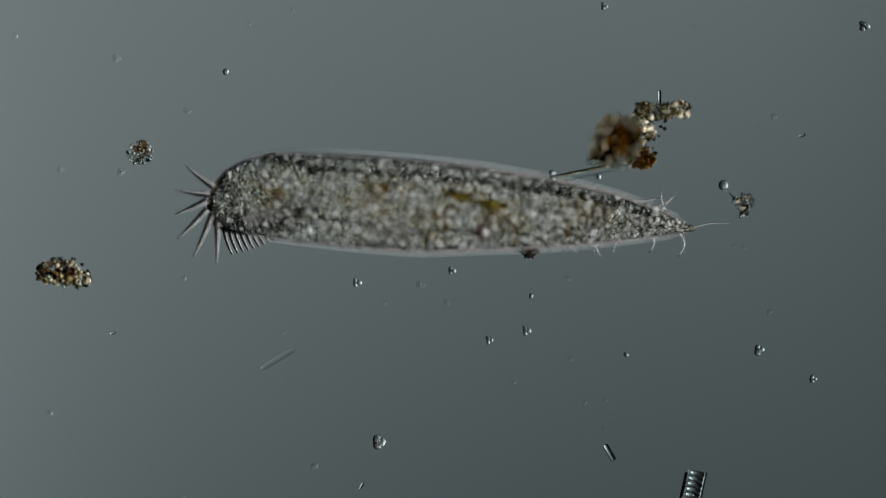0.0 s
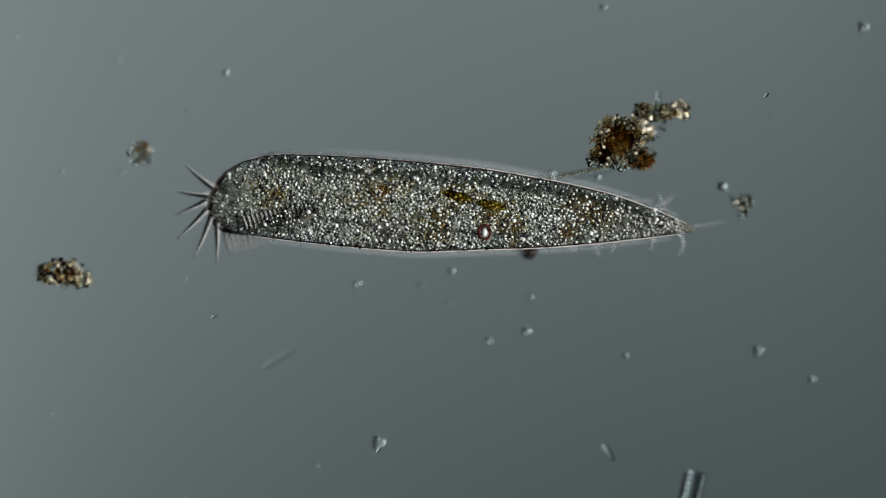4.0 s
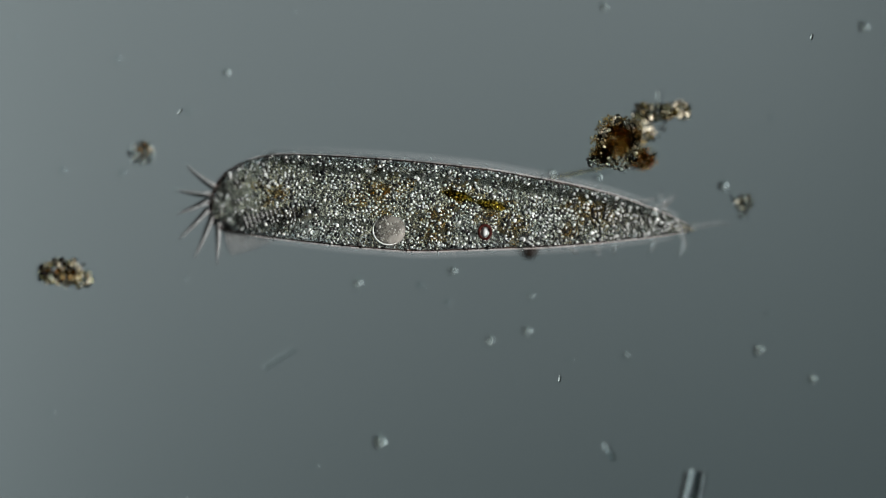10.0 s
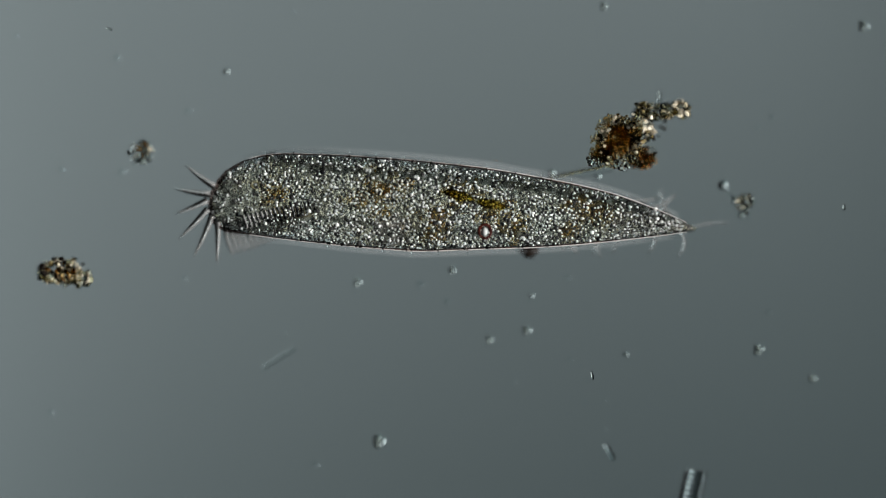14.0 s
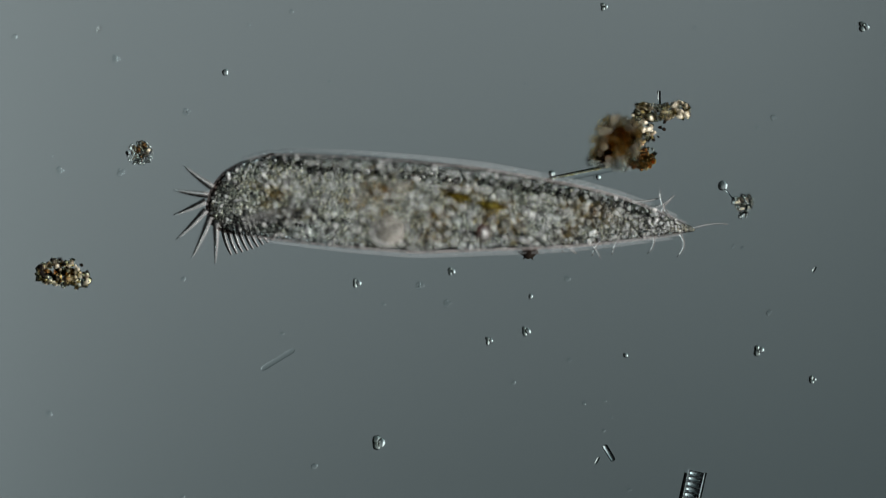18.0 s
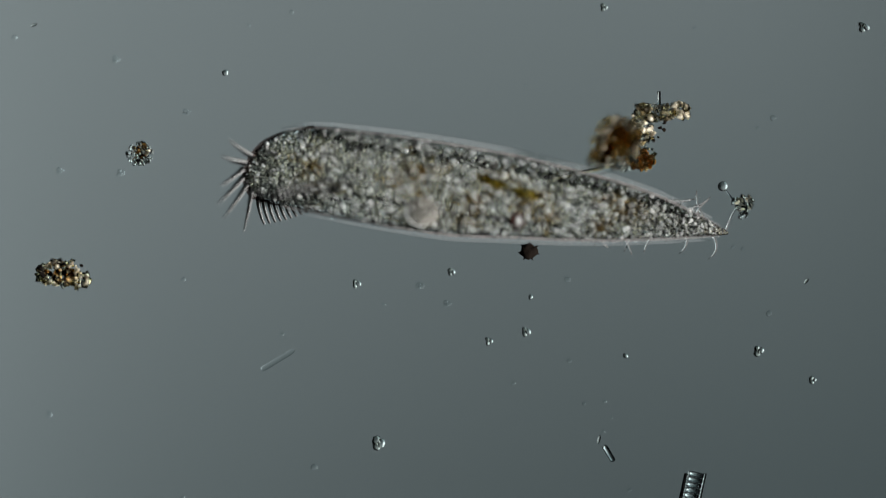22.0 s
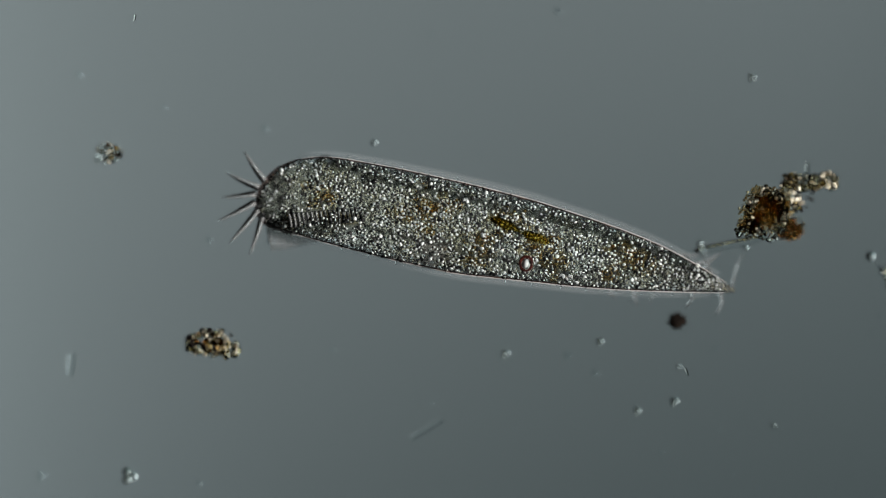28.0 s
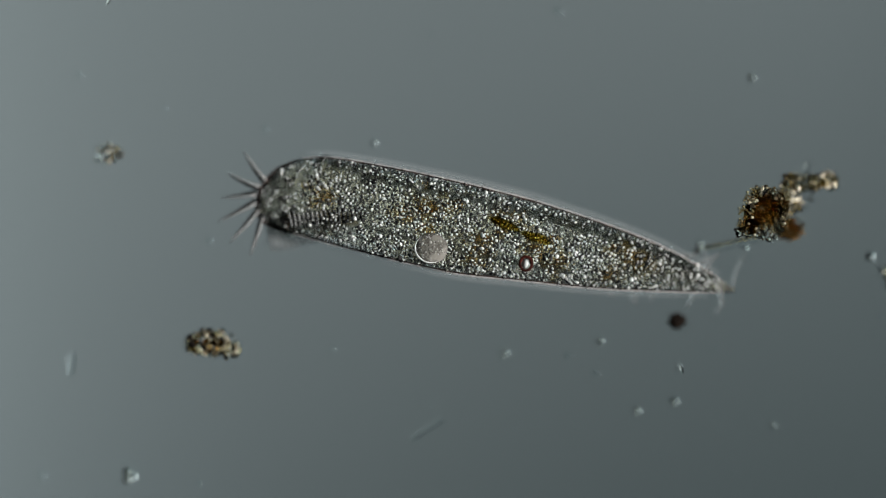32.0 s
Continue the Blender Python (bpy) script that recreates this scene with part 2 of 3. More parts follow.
def sheet(name, x0, y0, x1, y1, z0, z1):
    bm = bmesh.new()
    bmesh.ops.create_cube(bm, size=1, matrix=Matrix.Translation(((x0 + x1) / 2, (y0 + y1) / 2, (z0 + z1) / 2)) @ Matrix.Diagonal((x1 - x0, y1 - y0, z1 - z0, 1)))
    bmesh.ops.bevel(bm, geom=list(bm.edges), offset=0.004, segments=2, affect="EDGES")
    me = bpy.data.meshes.new(name)
    bm.to_mesh(me)
    bm.free()
    return me


# ---- the setting: glass slide and the lit field under it ----
slide = part("ground", sheet("ground", -0.62, -0.42, 0.52, 0.46, -0.03, 0.0), GLASS)
tagged(slide, "clear glass microscope slide under a film of pond water", "glass slide", kind="structure")
backdrop_mesh = bpy.data.meshes.new("backdrop")
backdrop_mesh.from_pydata([(-4, -4, 0), (4, -4, 0), (4, 4, 0), (-4, 4, 0)], [], [(0, 1, 2, 3)])
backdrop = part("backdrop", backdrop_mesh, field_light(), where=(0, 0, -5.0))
tagged(backdrop, "lit field of the condenser under the slide, grey in view, bright west and black east beyond", "backdrop", kind="structure")


# ---- the ciliate ----
PIVOT = (800, 360)
STEP = 0.7  # raster of the granular layers
# stations along the body: u, middle line v, half width
STATIONS = np.array([(371, 366, 0), (374, 366, 16), (379, 365, 28), (387, 362, 40), (400, 357, 51), (430, 350, 64), (465, 347, 71), (500, 348, 75), (620, 357, 79), (740, 366, 79),
                     (860, 370, 70), (940, 376, 62), (1020, 381, 52), (1100, 387, 38), (1180, 398, 18), (1232, 406, 1.5)], float)


def local(u, v, h=0.0):
    return Vector(((u - PIVOT[0]) * U, (PIVOT[1] - v) * U, h))


def eased():
    """The stations filled in unit by unit and smoothed behind the head."""
    us = np.arange(371.0, 1233.0)
    out = [us]
    for k in (1, 2):
        line = np.interp(us, STATIONS[:, 0], STATIONS[:, k])
        soft = line
        for _ in range(2):
            soft = np.convolve(np.pad(soft, 22, mode="reflect", reflect_type="odd"), np.ones(45) / 45, mode="valid")
        share = np.clip((us - 415) / 60, 0, 1) * np.clip((1228 - us) / 40, 0, 1)
        out.append(line * (1 - share) + soft * share)
    return out


OUTLINE = eased()


def girth(u):
    """Middle line and half width at u."""
    return float(np.interp(u, OUTLINE[0], OUTLINE[1])), float(np.interp(u, OUTLINE[0], OUTLINE[2]))


def height(u):
    """Middle height and half height at u: a low back, flat belly just off the slide."""
    w = girth(u)[1]
    half = 0.0120 * (max(w, 0.5) / 79) ** (0.3 if u < 640 else 0.62) * (0.46 + 0.54 * min(max((u - 385) / 190, 0), 1))
    return 0.0032 + half, half


def scatter(rng, gap, keep=lambda u, v: True, inset=2.0):
    """Places over the body's plan, no two closer than gap."""
    cells, out = {}, []
    for _ in range(110000):
        u = rng.uniform(373, 1230)
        mid, w = girth(u)
        v = mid + rng.uniform(-1, 1) * 80
        if abs(v - mid) > w - inset or not keep(u, v):
            continue
        a, b = int(u / gap), int(v / gap)
        near = [p for i in (-1, 0, 1) for j in (-1, 0, 1) for p in cells.get((a + i, b + j), ())]
        if all((p[0] - u) ** 2 + (p[1] - v) ** 2 > gap * gap for p in near):
            cells.setdefault((a, b), []).append((u, v))
            out.append((u, v))
    return out


def in_body(u, v, f):
    """A point of the body at the share f of its half height, following the rounded section."""
    mid, w = girth(u)
    q = min(abs(v - mid) / max(w, 1), 0.98)
    zc, half = height(u)
    return local(u, v, zc + f * half * (1 - q ** 2.6) ** (1 / 2.6))


def body_mesh(name, wide, tall, sink=0.0):
    us = np.concatenate([371 + 60 * np.linspace(0.02, 1, 16) ** 2, np.linspace(436, 1232, 90)])
    vs, fs, ring = [], [], 36
    for u in us:
        mid, w = girth(u)
        zc, half = height(u)
        for k in range(ring):
            a = 2 * math.pi * k / ring
            c, s = math.cos(a), math.sin(a)
            vs.append(local(u, mid - wide * w * math.copysign(abs(c) ** 0.8, c), zc - sink * half + tall * half * math.copysign(abs(s) ** 0.8, s)))
    for i in range(len(us) - 1):
        for k in range(ring):
            j = (k + 1) % ring
            fs.append((i * ring + k, i * ring + j, (i + 1) * ring + j, (i + 1) * ring + k))
    fs += [tuple(reversed(range(ring))), tuple((len(us) - 1) * ring + k for k in range(ring))]
    me = bpy.data.meshes.new(name)
    me.from_pydata([tuple(p) for p in vs], [], fs)
    return shade(me)


def relief(rng, spots, rise, wide):
    """A raster of overlapping rounded grains: heights over the body's plan, in cells of STEP."""
    nu, nv = int(880 / STEP), int(220 / STEP)
    field = np.zeros((nu, nv))
    n = 12
    for u, v in spots:
        i, j = int((u - 362) / STEP), int((v - 250) / STEP)
        if not (n <= i < nu - n and n <= j < nv - n):
            continue
        r, turn, long = wide(u, v) * rng.uniform(0.75, 1.3), rng.uniform(0, math.pi), rng.uniform(1.0, 1.7)
        du = ((np.arange(i - n, i + n) + 0.5) * STEP + 362 - u)[:, None]
        dv = ((np.arange(j - n, j + n) + 0.5) * STEP + 250 - v)[None, :]
        a, b = (du * math.cos(turn) + dv * math.sin(turn)) / (r * long), (dv * math.cos(turn) - du * math.sin(turn)) / r
        field[i - n:i + n, j - n:j + n] += rise(u, v) * rng.uniform(0.5, 1.25) * np.exp(-0.5 * (a * a + b * b))
    return field


def row_of(u):
    """The line of the marginal cirri on the belly."""
    mid, w = girth(u)
    return mid - w * (0.93 - 0.23 * min(max((u - 480) / 70, 0), 1))


def sheet_height(u, v, f):
    mid, w = girth(u)
    q = min(abs(v - mid) / max(w, 1), 1.0)
    zc, half = height(u)
    return zc + f * half * (0.5 + 0.5 * (1 - q ** 3) ** (1 / 2))


def granular_sheet(name, f, field, down=False, gaps=None):
    """A closely granular layer of the cell following its section at the share f of the half height, facing up or down."""
    us = np.arange(372.5, 1231, 1.1)
    cols = 142
    mid, w = np.interp(us, OUTLINE[0], OUTLINE[1])[:, None], np.interp(us, OUTLINE[0], OUTLINE[2])[:, None]
    q = np.linspace(-0.985, 0.985, cols)[None, :]
    v, u = mid + w * q, us[:, None] + 0 * q
    x, y = (u - 362) / STEP - 0.5, (v - 250) / STEP - 0.5
    a, b = x.astype(int), y.astype(int)
    x, y = x - a, y - b
    g = (field[a, b] * (1 - y) + field[a, b + 1] * y) * (1 - x) + (field[a + 1, b] * (1 - y) + field[a + 1, b + 1] * y) * x
    level = np.array([height(k) for k in us])
    z = level[:, :1] + f * level[:, 1:] * (0.5 + 0.5 * (1 - np.abs(q) ** 3) ** (1 / 2)) + (-g if down else g) * U
    vs = np.stack([(u - PIVOT[0]) * U, (PIVOT[1] - v) * U, z], 2).reshape(-1, 3).tolist()
    k = np.arange((len(us) - 1) * cols).reshape(-1, cols)[:, :-1].ravel()
    fs = np.stack([k, k + cols, k + cols + 1, k + 1], 1)[:, ::1 if down else -1]
    if gaps:
        fs = [q for q, a, b in zip(fs.tolist(), u.ravel()[k], v.ravel()[k]) if not gaps(a, b)]
    else:
        fs = fs.tolist()
    me = bpy.data.meshes.new(name)
    me.from_pydata(vs, [], fs)
    return shade(me)


def edge_mesh(side):
    """The pellicle's thick edge along one flank; the optics' dark outline is its colour."""
    us = np.concatenate([371 + 60 * np.linspace(0, 1, 14) ** 2, np.linspace(440, 1230, 60)])
    pts = [local(u, girth(u)[0] + side * girth(u)[1], height(u)[0] + 0.8 * height(u)[1]) for u in us]
    return tube("pellicle_edge", pts, [U * (1.2 + 4.0 * min(max((440 - u) / 60, 0), 1)) for u in us], 6)


def halo_mesh(side):
    """A pale band low outside one flank: the blurred edge's halo as a tube."""
    us = np.linspace(430 if side < 0 else 470, 1200, 70)
    pts = [local(u, girth(u)[0] + side * (girth(u)[1] + (8 if side < 0 else 7)), 0.004) for u in us]
    return tube("edge_halo", pts, [(8.0 if side < 0 else 6.0) * U * math.sin(math.pi * (i + 3) / 76) ** 0.6 for i in range(70)], 8)


def hair(thing, name, base, tip, h0, h1, thick, bow=0.0, material=None, steps=7, blunt=0.15, label="", shade_flank=False):
    """A tapered, bowed hair from base to tip (plan points), its origin at the base; some get a dark tube to the west as
    their shaded side.
    """
    a, b = local(*base, h0), local(*tip, h1)
    line = b - a
    side = Vector((-line.y, line.x, 0))
    pts = [line * s + side * (bow * 4 * s * (1 - s)) for s in (i / (steps - 1) for i in range(steps))]
    radii = [thick * U * (1 - (1 - blunt) * (i / (steps - 1)) ** 1.5) for i in range(steps)]
    ob = part(name, tube(name, pts, radii, 8), material or CIRRUS, thing, label, a)
    if shade_flank:
        # dark tube on the west side: the hair's shade put in as shape
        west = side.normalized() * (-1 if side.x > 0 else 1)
        part("shade_flank", tube("shade_flank", [p + west * r * 1.05 + Vector((0, 0, 0.4 * r)) for p, r in zip(pts, radii)], [0.8 * r for r in radii], 6), SHADED_SIDE, ob, "dark shaded side of the hair, added as a tube")
    return ob


def build_ciliate():
    rng = np.random.default_rng(7)
    body = tagged(new("ciliate"), "long grey granular ciliate with bristling cirri, creeping on glass", "ciliate")
    part("pellicle", body_mesh("pellicle", 1, 1), SKIN, body, "clear flexible outer skin")
    part("endoplasm", body_mesh("endoplasm", 0.90, 0.05, 0.93), CYTOPLASM, body, "dim brownish-grey plasm along the belly")
    for side in (-1, 1):
        part("pellicle_edge", edge_mesh(side), RIM, body, "thin brownish edge of the skin, with the optics' dark outline as its colour")
        # bright outline of the optics, added as a pale tube
        part("edge_light", tube("edge_light", [local(u, girth(u)[0] + side * (girth(u)[1] + 1.5), 0.0170) for u in np.linspace(440, 1215, 60)], [1.5 * U * math.sin(math.pi * (k + 0.3) / 59.6) ** 0.4 for k in range(60)], 6), EDGE_LIGHT, body, "pale pinkish line of light along the skin's edge")
        # the halo of light round the body, added as a tube
        part("edge_halo", halo_mesh(side), HALO, body, "pale halo of light along the skin's edge")
    # granules in two storeys, stained amber near food
    amber = [(474, 342, 36), (655, 355, 58), (705, 325, 32), (765, 398, 48), (880, 378, 50), (1030, 376, 50), (1000, 402, 32), (815, 345, 44), (910, 412, 34)]

    def brown(u, v, chance):
        d = min(math.hypot(u - a, v - b) / r for a, b, r in amber) + 0.5 * noise.noise(Vector((u * 0.04, v * 0.04, 3)))
        return chance > 0.46 + 0.60 * d

    def strong(u, v):
        # the back: close grains all over, lower towards the tip of the head
        return 7.5 * min(max((u - 372) / 90, 0.65), 1) * (0.35 if by_rows(u, v) else 1)

    def weak(u, v):
        # the belly: strong grains at head and tail, smooth over the mouth, faint between
        if by_rows(u, v):
            return 0.3
        return 3.6 + 3.0 * min(max((430 - u) / 25, 0), 1) + 3.5 * min(max((u - 1010) / 90, 0), 1)

    def by_rows(u, v):
        """Where the rows of cirri and the mouth leave the layers thin."""
        mid, w = girth(u)
        return (445 < u < 552 and 366 < v < 400) or (480 < u < 1150 and abs(v - row_of(u)) < 7 + 5 * noise.noise(Vector((u * 0.07, v * 0.07, 1)))) or (560 < u < 930 and abs(v - mid - 0.42 * w - 14 * (u - 565) / 360) < 4 + 5 * noise.noise(Vector((u * 0.07, v * 0.07, 2))))

    def crowd(u, v, f):
        if f > 0:
            return (0.5 if u < 552 and v > 362 else 0.34) if by_rows(u, v) else 0.8 * min(max((u - 372) / 110, 0.62), 1)
        return 0.2 + 0.6 * min(max((440 - u) / 25, 0), 1) + 0.65 * min(max((u - 1010) / 90, 0), 1)

    for name, f, gap, rise, wide, mat, seed, label in (
            ("back_granulation", 0.80, 5.3, strong, lambda u, v: 1.85, GRANULE, 1, "close pale glassy granules under the back"),
            ("belly_granulation", -0.84, 6.2, weak, lambda u, v: 1.6 + 0.5 * (u > 1040), BELLY_GRANULE, 3, "pale glassy granules of the belly")):
        r = np.random.default_rng(seed)
        spots = scatter(r, gap, inset=-3.0)
        part(name, granular_sheet(name, f, relief(r, spots, rise, wide), f < 0, by_rows if f > 0 else None), mat, body, label)
        # opaque grains wedged between: dark west, pale east, relief shading put in colour
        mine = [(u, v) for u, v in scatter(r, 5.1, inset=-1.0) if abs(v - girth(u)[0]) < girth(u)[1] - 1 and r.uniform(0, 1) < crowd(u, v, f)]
        for tone, stuff_of, shift, size, lift, words in (("shade_layer", SHADE_GRAIN, -1.7, 2.2, 0.0016, "tiny dark grains, the granules' shaded west sides"), ("lit_layer", LIT_SIDE, 1.6, 1.8, 0.0018, "tiny pale grains, the granules' lit east sides")):
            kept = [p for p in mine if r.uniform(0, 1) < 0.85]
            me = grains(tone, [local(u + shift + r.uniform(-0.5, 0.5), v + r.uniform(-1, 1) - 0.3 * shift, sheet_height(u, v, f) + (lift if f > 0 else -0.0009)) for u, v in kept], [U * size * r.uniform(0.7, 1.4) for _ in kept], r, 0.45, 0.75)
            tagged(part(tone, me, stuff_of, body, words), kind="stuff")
    r = np.random.default_rng(5)
    for name, f in (("amber_granules", 0.66), ("deep_amber_granules", 0.0)):
        mine = [p for p in scatter(r, 6.5) if brown(p[0], p[1], r.uniform(0, 1))]
        me = grains(name, [in_body(p[0], p[1], f + r.uniform(-0.09, 0.09)) for p in mine], [U * 2.8 * r.uniform(0.75, 1.35) for p in mine], r, 0.42, 0.6)
        tagged(part(name, me, AMBER_GRANULE, body, "amber grains of digested food"), kind="stuff")
    for u, v, r in amber:
        for _ in range(int(r / 6)):
            a, d = rng.uniform(0, 6.28), r * 0.75 * math.sqrt(rng.uniform(0, 1))
            p, q, k = u + d * math.cos(a), v + 0.7 * d * math.sin(a), rng.uniform(0.2, 0.42) * r
            part("food_vacuole", lump("food_vacuole", (k * U, k * rng.uniform(0.5, 0.9) * U, k * 0.4 * U), rng, 0.6, 2), FOOD, body, "brown clot of half-digested food", in_body(p, q, rng.uniform(-0.5, 0.55)))
    # two swallowed algae, an oil drop and the bladder
    for u, v, turn in ((811, 347, -18), (870, 363, -13)):
        alga = part("swallowed_alga", lump("swallowed_alga", (25 * U, 8 * U, 6 * U), rng, 0.5, 3, 3.5), ALGA, body, "yellow-green swallowed alga", local(u, v, 0.0262))
        alga.rotation_euler.z = radians(turn)
    part("oil_drop", lump("oil_drop", (7 * U, 9 * U, 8 * U), rng, 0.05), OIL, body, "bright round oil drop", local(858, 411, 0.0245))
    ring = [(10.5 * U * math.cos(a), 12.5 * U * math.sin(a), 0) for a in (2 * math.pi * k / 24 for k in range(25))]
    part("drop_rim", tube("drop_rim", ring, [2.4 * U] * 25, 6), DROP_WALL, body, "dark reddish rim of the oil drop", local(858, 411, 0.0262))
    bladder_part = part("contractile_vacuole", lump("contractile_vacuole", (30 * U, 28 * U, 10 * U), rng, 0.05), WATER, body, "round clear water bladder", local(688, 408, 0.0265))
    # white arc added for the light on the bladder's west edge
    arc = [(28 * U * math.cos(a), 25 * U * math.sin(a), 0.001) for a in (math.radians(135 + 180 * k / 24) for k in range(25))]
    part("lit_rim", tube("lit_rim", arc, [U * (0.3 + 1.5 * math.sin(math.pi * k / 24)) for k in range(25)], 8), LIT_SIDE, bladder_part, "bright crescent of light drawn on the bladder's west edge")
    # the fan of stout frontal membranelles round the head
    fan = [((380, 330), (334, 296)), ((371, 343), (316, 336)), ((367, 357), (316, 378)), ((368, 372), (320, 418)), ((376, 384), (346, 448)), ((386, 388), (384, 458))]
    for i, (a, b) in enumerate(fan):
        b = (a[0] + 1.12 * (b[0] - a[0]), a[1] + 1.12 * (b[1] - a[1]))
        hair(body, "frontal_cirrus", a, b, 0.0120, 0.0105, 4.2, 0.02, COLLAR, blunt=0.16, shade_flank=True)
    # the collar of membranelles running back along the mouth
    for i in range(16):
        s = i / 15
        a = (398 + 132 * s, 394 - 22 * s)
        b = (412 + 148 * s - 20 * s * s, 450 - 30 * s - 36 * s * s)
        hair(body, "membranelle", a, b, 0.0045, 0.0015, 3.3, -0.06, COLLAR, blunt=0.45, shade_flank=True)
    # the mouth's rear, with close-set ribs
    part("mouth_groove", lump("mouth_groove", (42 * U, 11 * U, 0.003), rng, 0.15), GROOVE, body, "brownish groove of the mouth", local(515, 378, 0.010))
    for i in range(16):
        hair(body, "mouth_rib", (430 + 7.8 * i, 382 - 1.75 * i), (438 + 7.6 * i, 405 - 1.65 * i), 0.0185 + 0.0003 * i, 0.0165 + 0.0003 * i, 2.3, 0.04, COLLAR, blunt=0.6, shade_flank=True)
    # right and left rows of marginal cirri, the belly row, tail cirri
    for i in range(36):
        s = i / 35
        u = 470 + 700 * s
        mid, w = girth(u)
        v = row_of(u) + 3 * math.sin(i * 1.7)
        hair(body, "marginal_cirrus", (u, v + 7), (u + 17 - 4 * s + 3 * math.sin(i * 2.3), v - 9 + 2 * math.sin(i)), 0.0045, 0.0015, 5.0 if i < 5 else 4.2, 0.10, CIRRUS, blunt=0.35, shade_flank=True)
    for i in range(17):
        s = i / 16
        u = 565 + 360 * s
        mid, w = girth(u)
        v = mid + w * 0.42 + 14 * s
        hair(body, "ventral_cirrus", (u, v - 6), (u + 16, v + 6 + 2 * math.sin(i * 2.1)), 0.0045, 0.0015, 3.4, -0.10, CIRRUS, blunt=0.35, shade_flank=True)
    for a, b, bow in (((955, 418), (975, 442), 0.1), ((978, 416), (998, 446), 0.1), ((1000, 416), (1022, 448), -0.15), ((1014, 418), (1020, 446), -0.2),
                      ((1040, 422), (1064, 456), 0.05), ((1072, 420), (1050, 452), -0.1), ((1108, 412), (1085, 450), -0.1), ((1154, 410), (1148, 448), 0.2),
                      ((1203, 412), (1200, 454), 0.25), ((1188, 384), (1170, 335), 0.1), ((1150, 370), (1195, 345), -0.08),
                      ((1120, 356), (1168, 350), -0.05), ((1172, 376), (1190, 352), 0.1)):
        hair(body, "tail_cirrus", a, b, 0.008, 0.002, 2.8, bow, MEMBRANELLE, blunt=0.35)
    hair(body, "end_cirrus", (1226, 404), (1290, 396), 0.006, 0.001, 2.0, 0.06, MEMBRANELLE, blunt=0.3)
    # short stiff bristles standing off the flanks at mid height
    for i in range(15):
        for side in (-1, 1):
            u = 470 + 49 * i + (12 if side > 0 else 0) + 5 * math.sin(i * 3.1)
            if u < 1160:
                mid, w = girth(u)
                hair(body, "dorsal_bristle", (u, mid + side * (w - 1)), (u + 1, mid + side * (w + 11)), height(u)[0] + 0.004, height(u)[0] + 0.006, 1.5, 0, BRISTLE, 3)
    return body


ciliate = build_ciliate()


# ---- debris on the slide ----
def clot(rng, middle, size, n, r, name, mat, thing, label="", rough=0.35, z0=0.0, z1=0.01, smooth=False, soft=False):
    """A heap of n grains filling an ellipse of the plan, between two heights."""
    places = []
    while len(places) < n:
        a, b = rng.normal(0, 0.55, 2) if soft else rng.uniform(-1, 1, 2)
        if a * a + b * b < (1.4 if soft else 1):
            places.append(local_at(thing, middle[0] + a * size[0], middle[1] + b * size[1], rng.uniform(z0, z1)))
    me = grains(name, places, [U * rng.uniform(0.6, 1.3) * r for _ in places], rng, rough, 0.4, 1, smooth)
    return tagged(part(name, me, mat, thing, label), kind="stuff")


def local_at(thing, u, v, h):
    return at(u, v, h) - thing.location


def heap(name, u, v, label, category="debris"):
    ob = tagged(new(name), label, category)
    ob.location = at(u, v)
    return ob


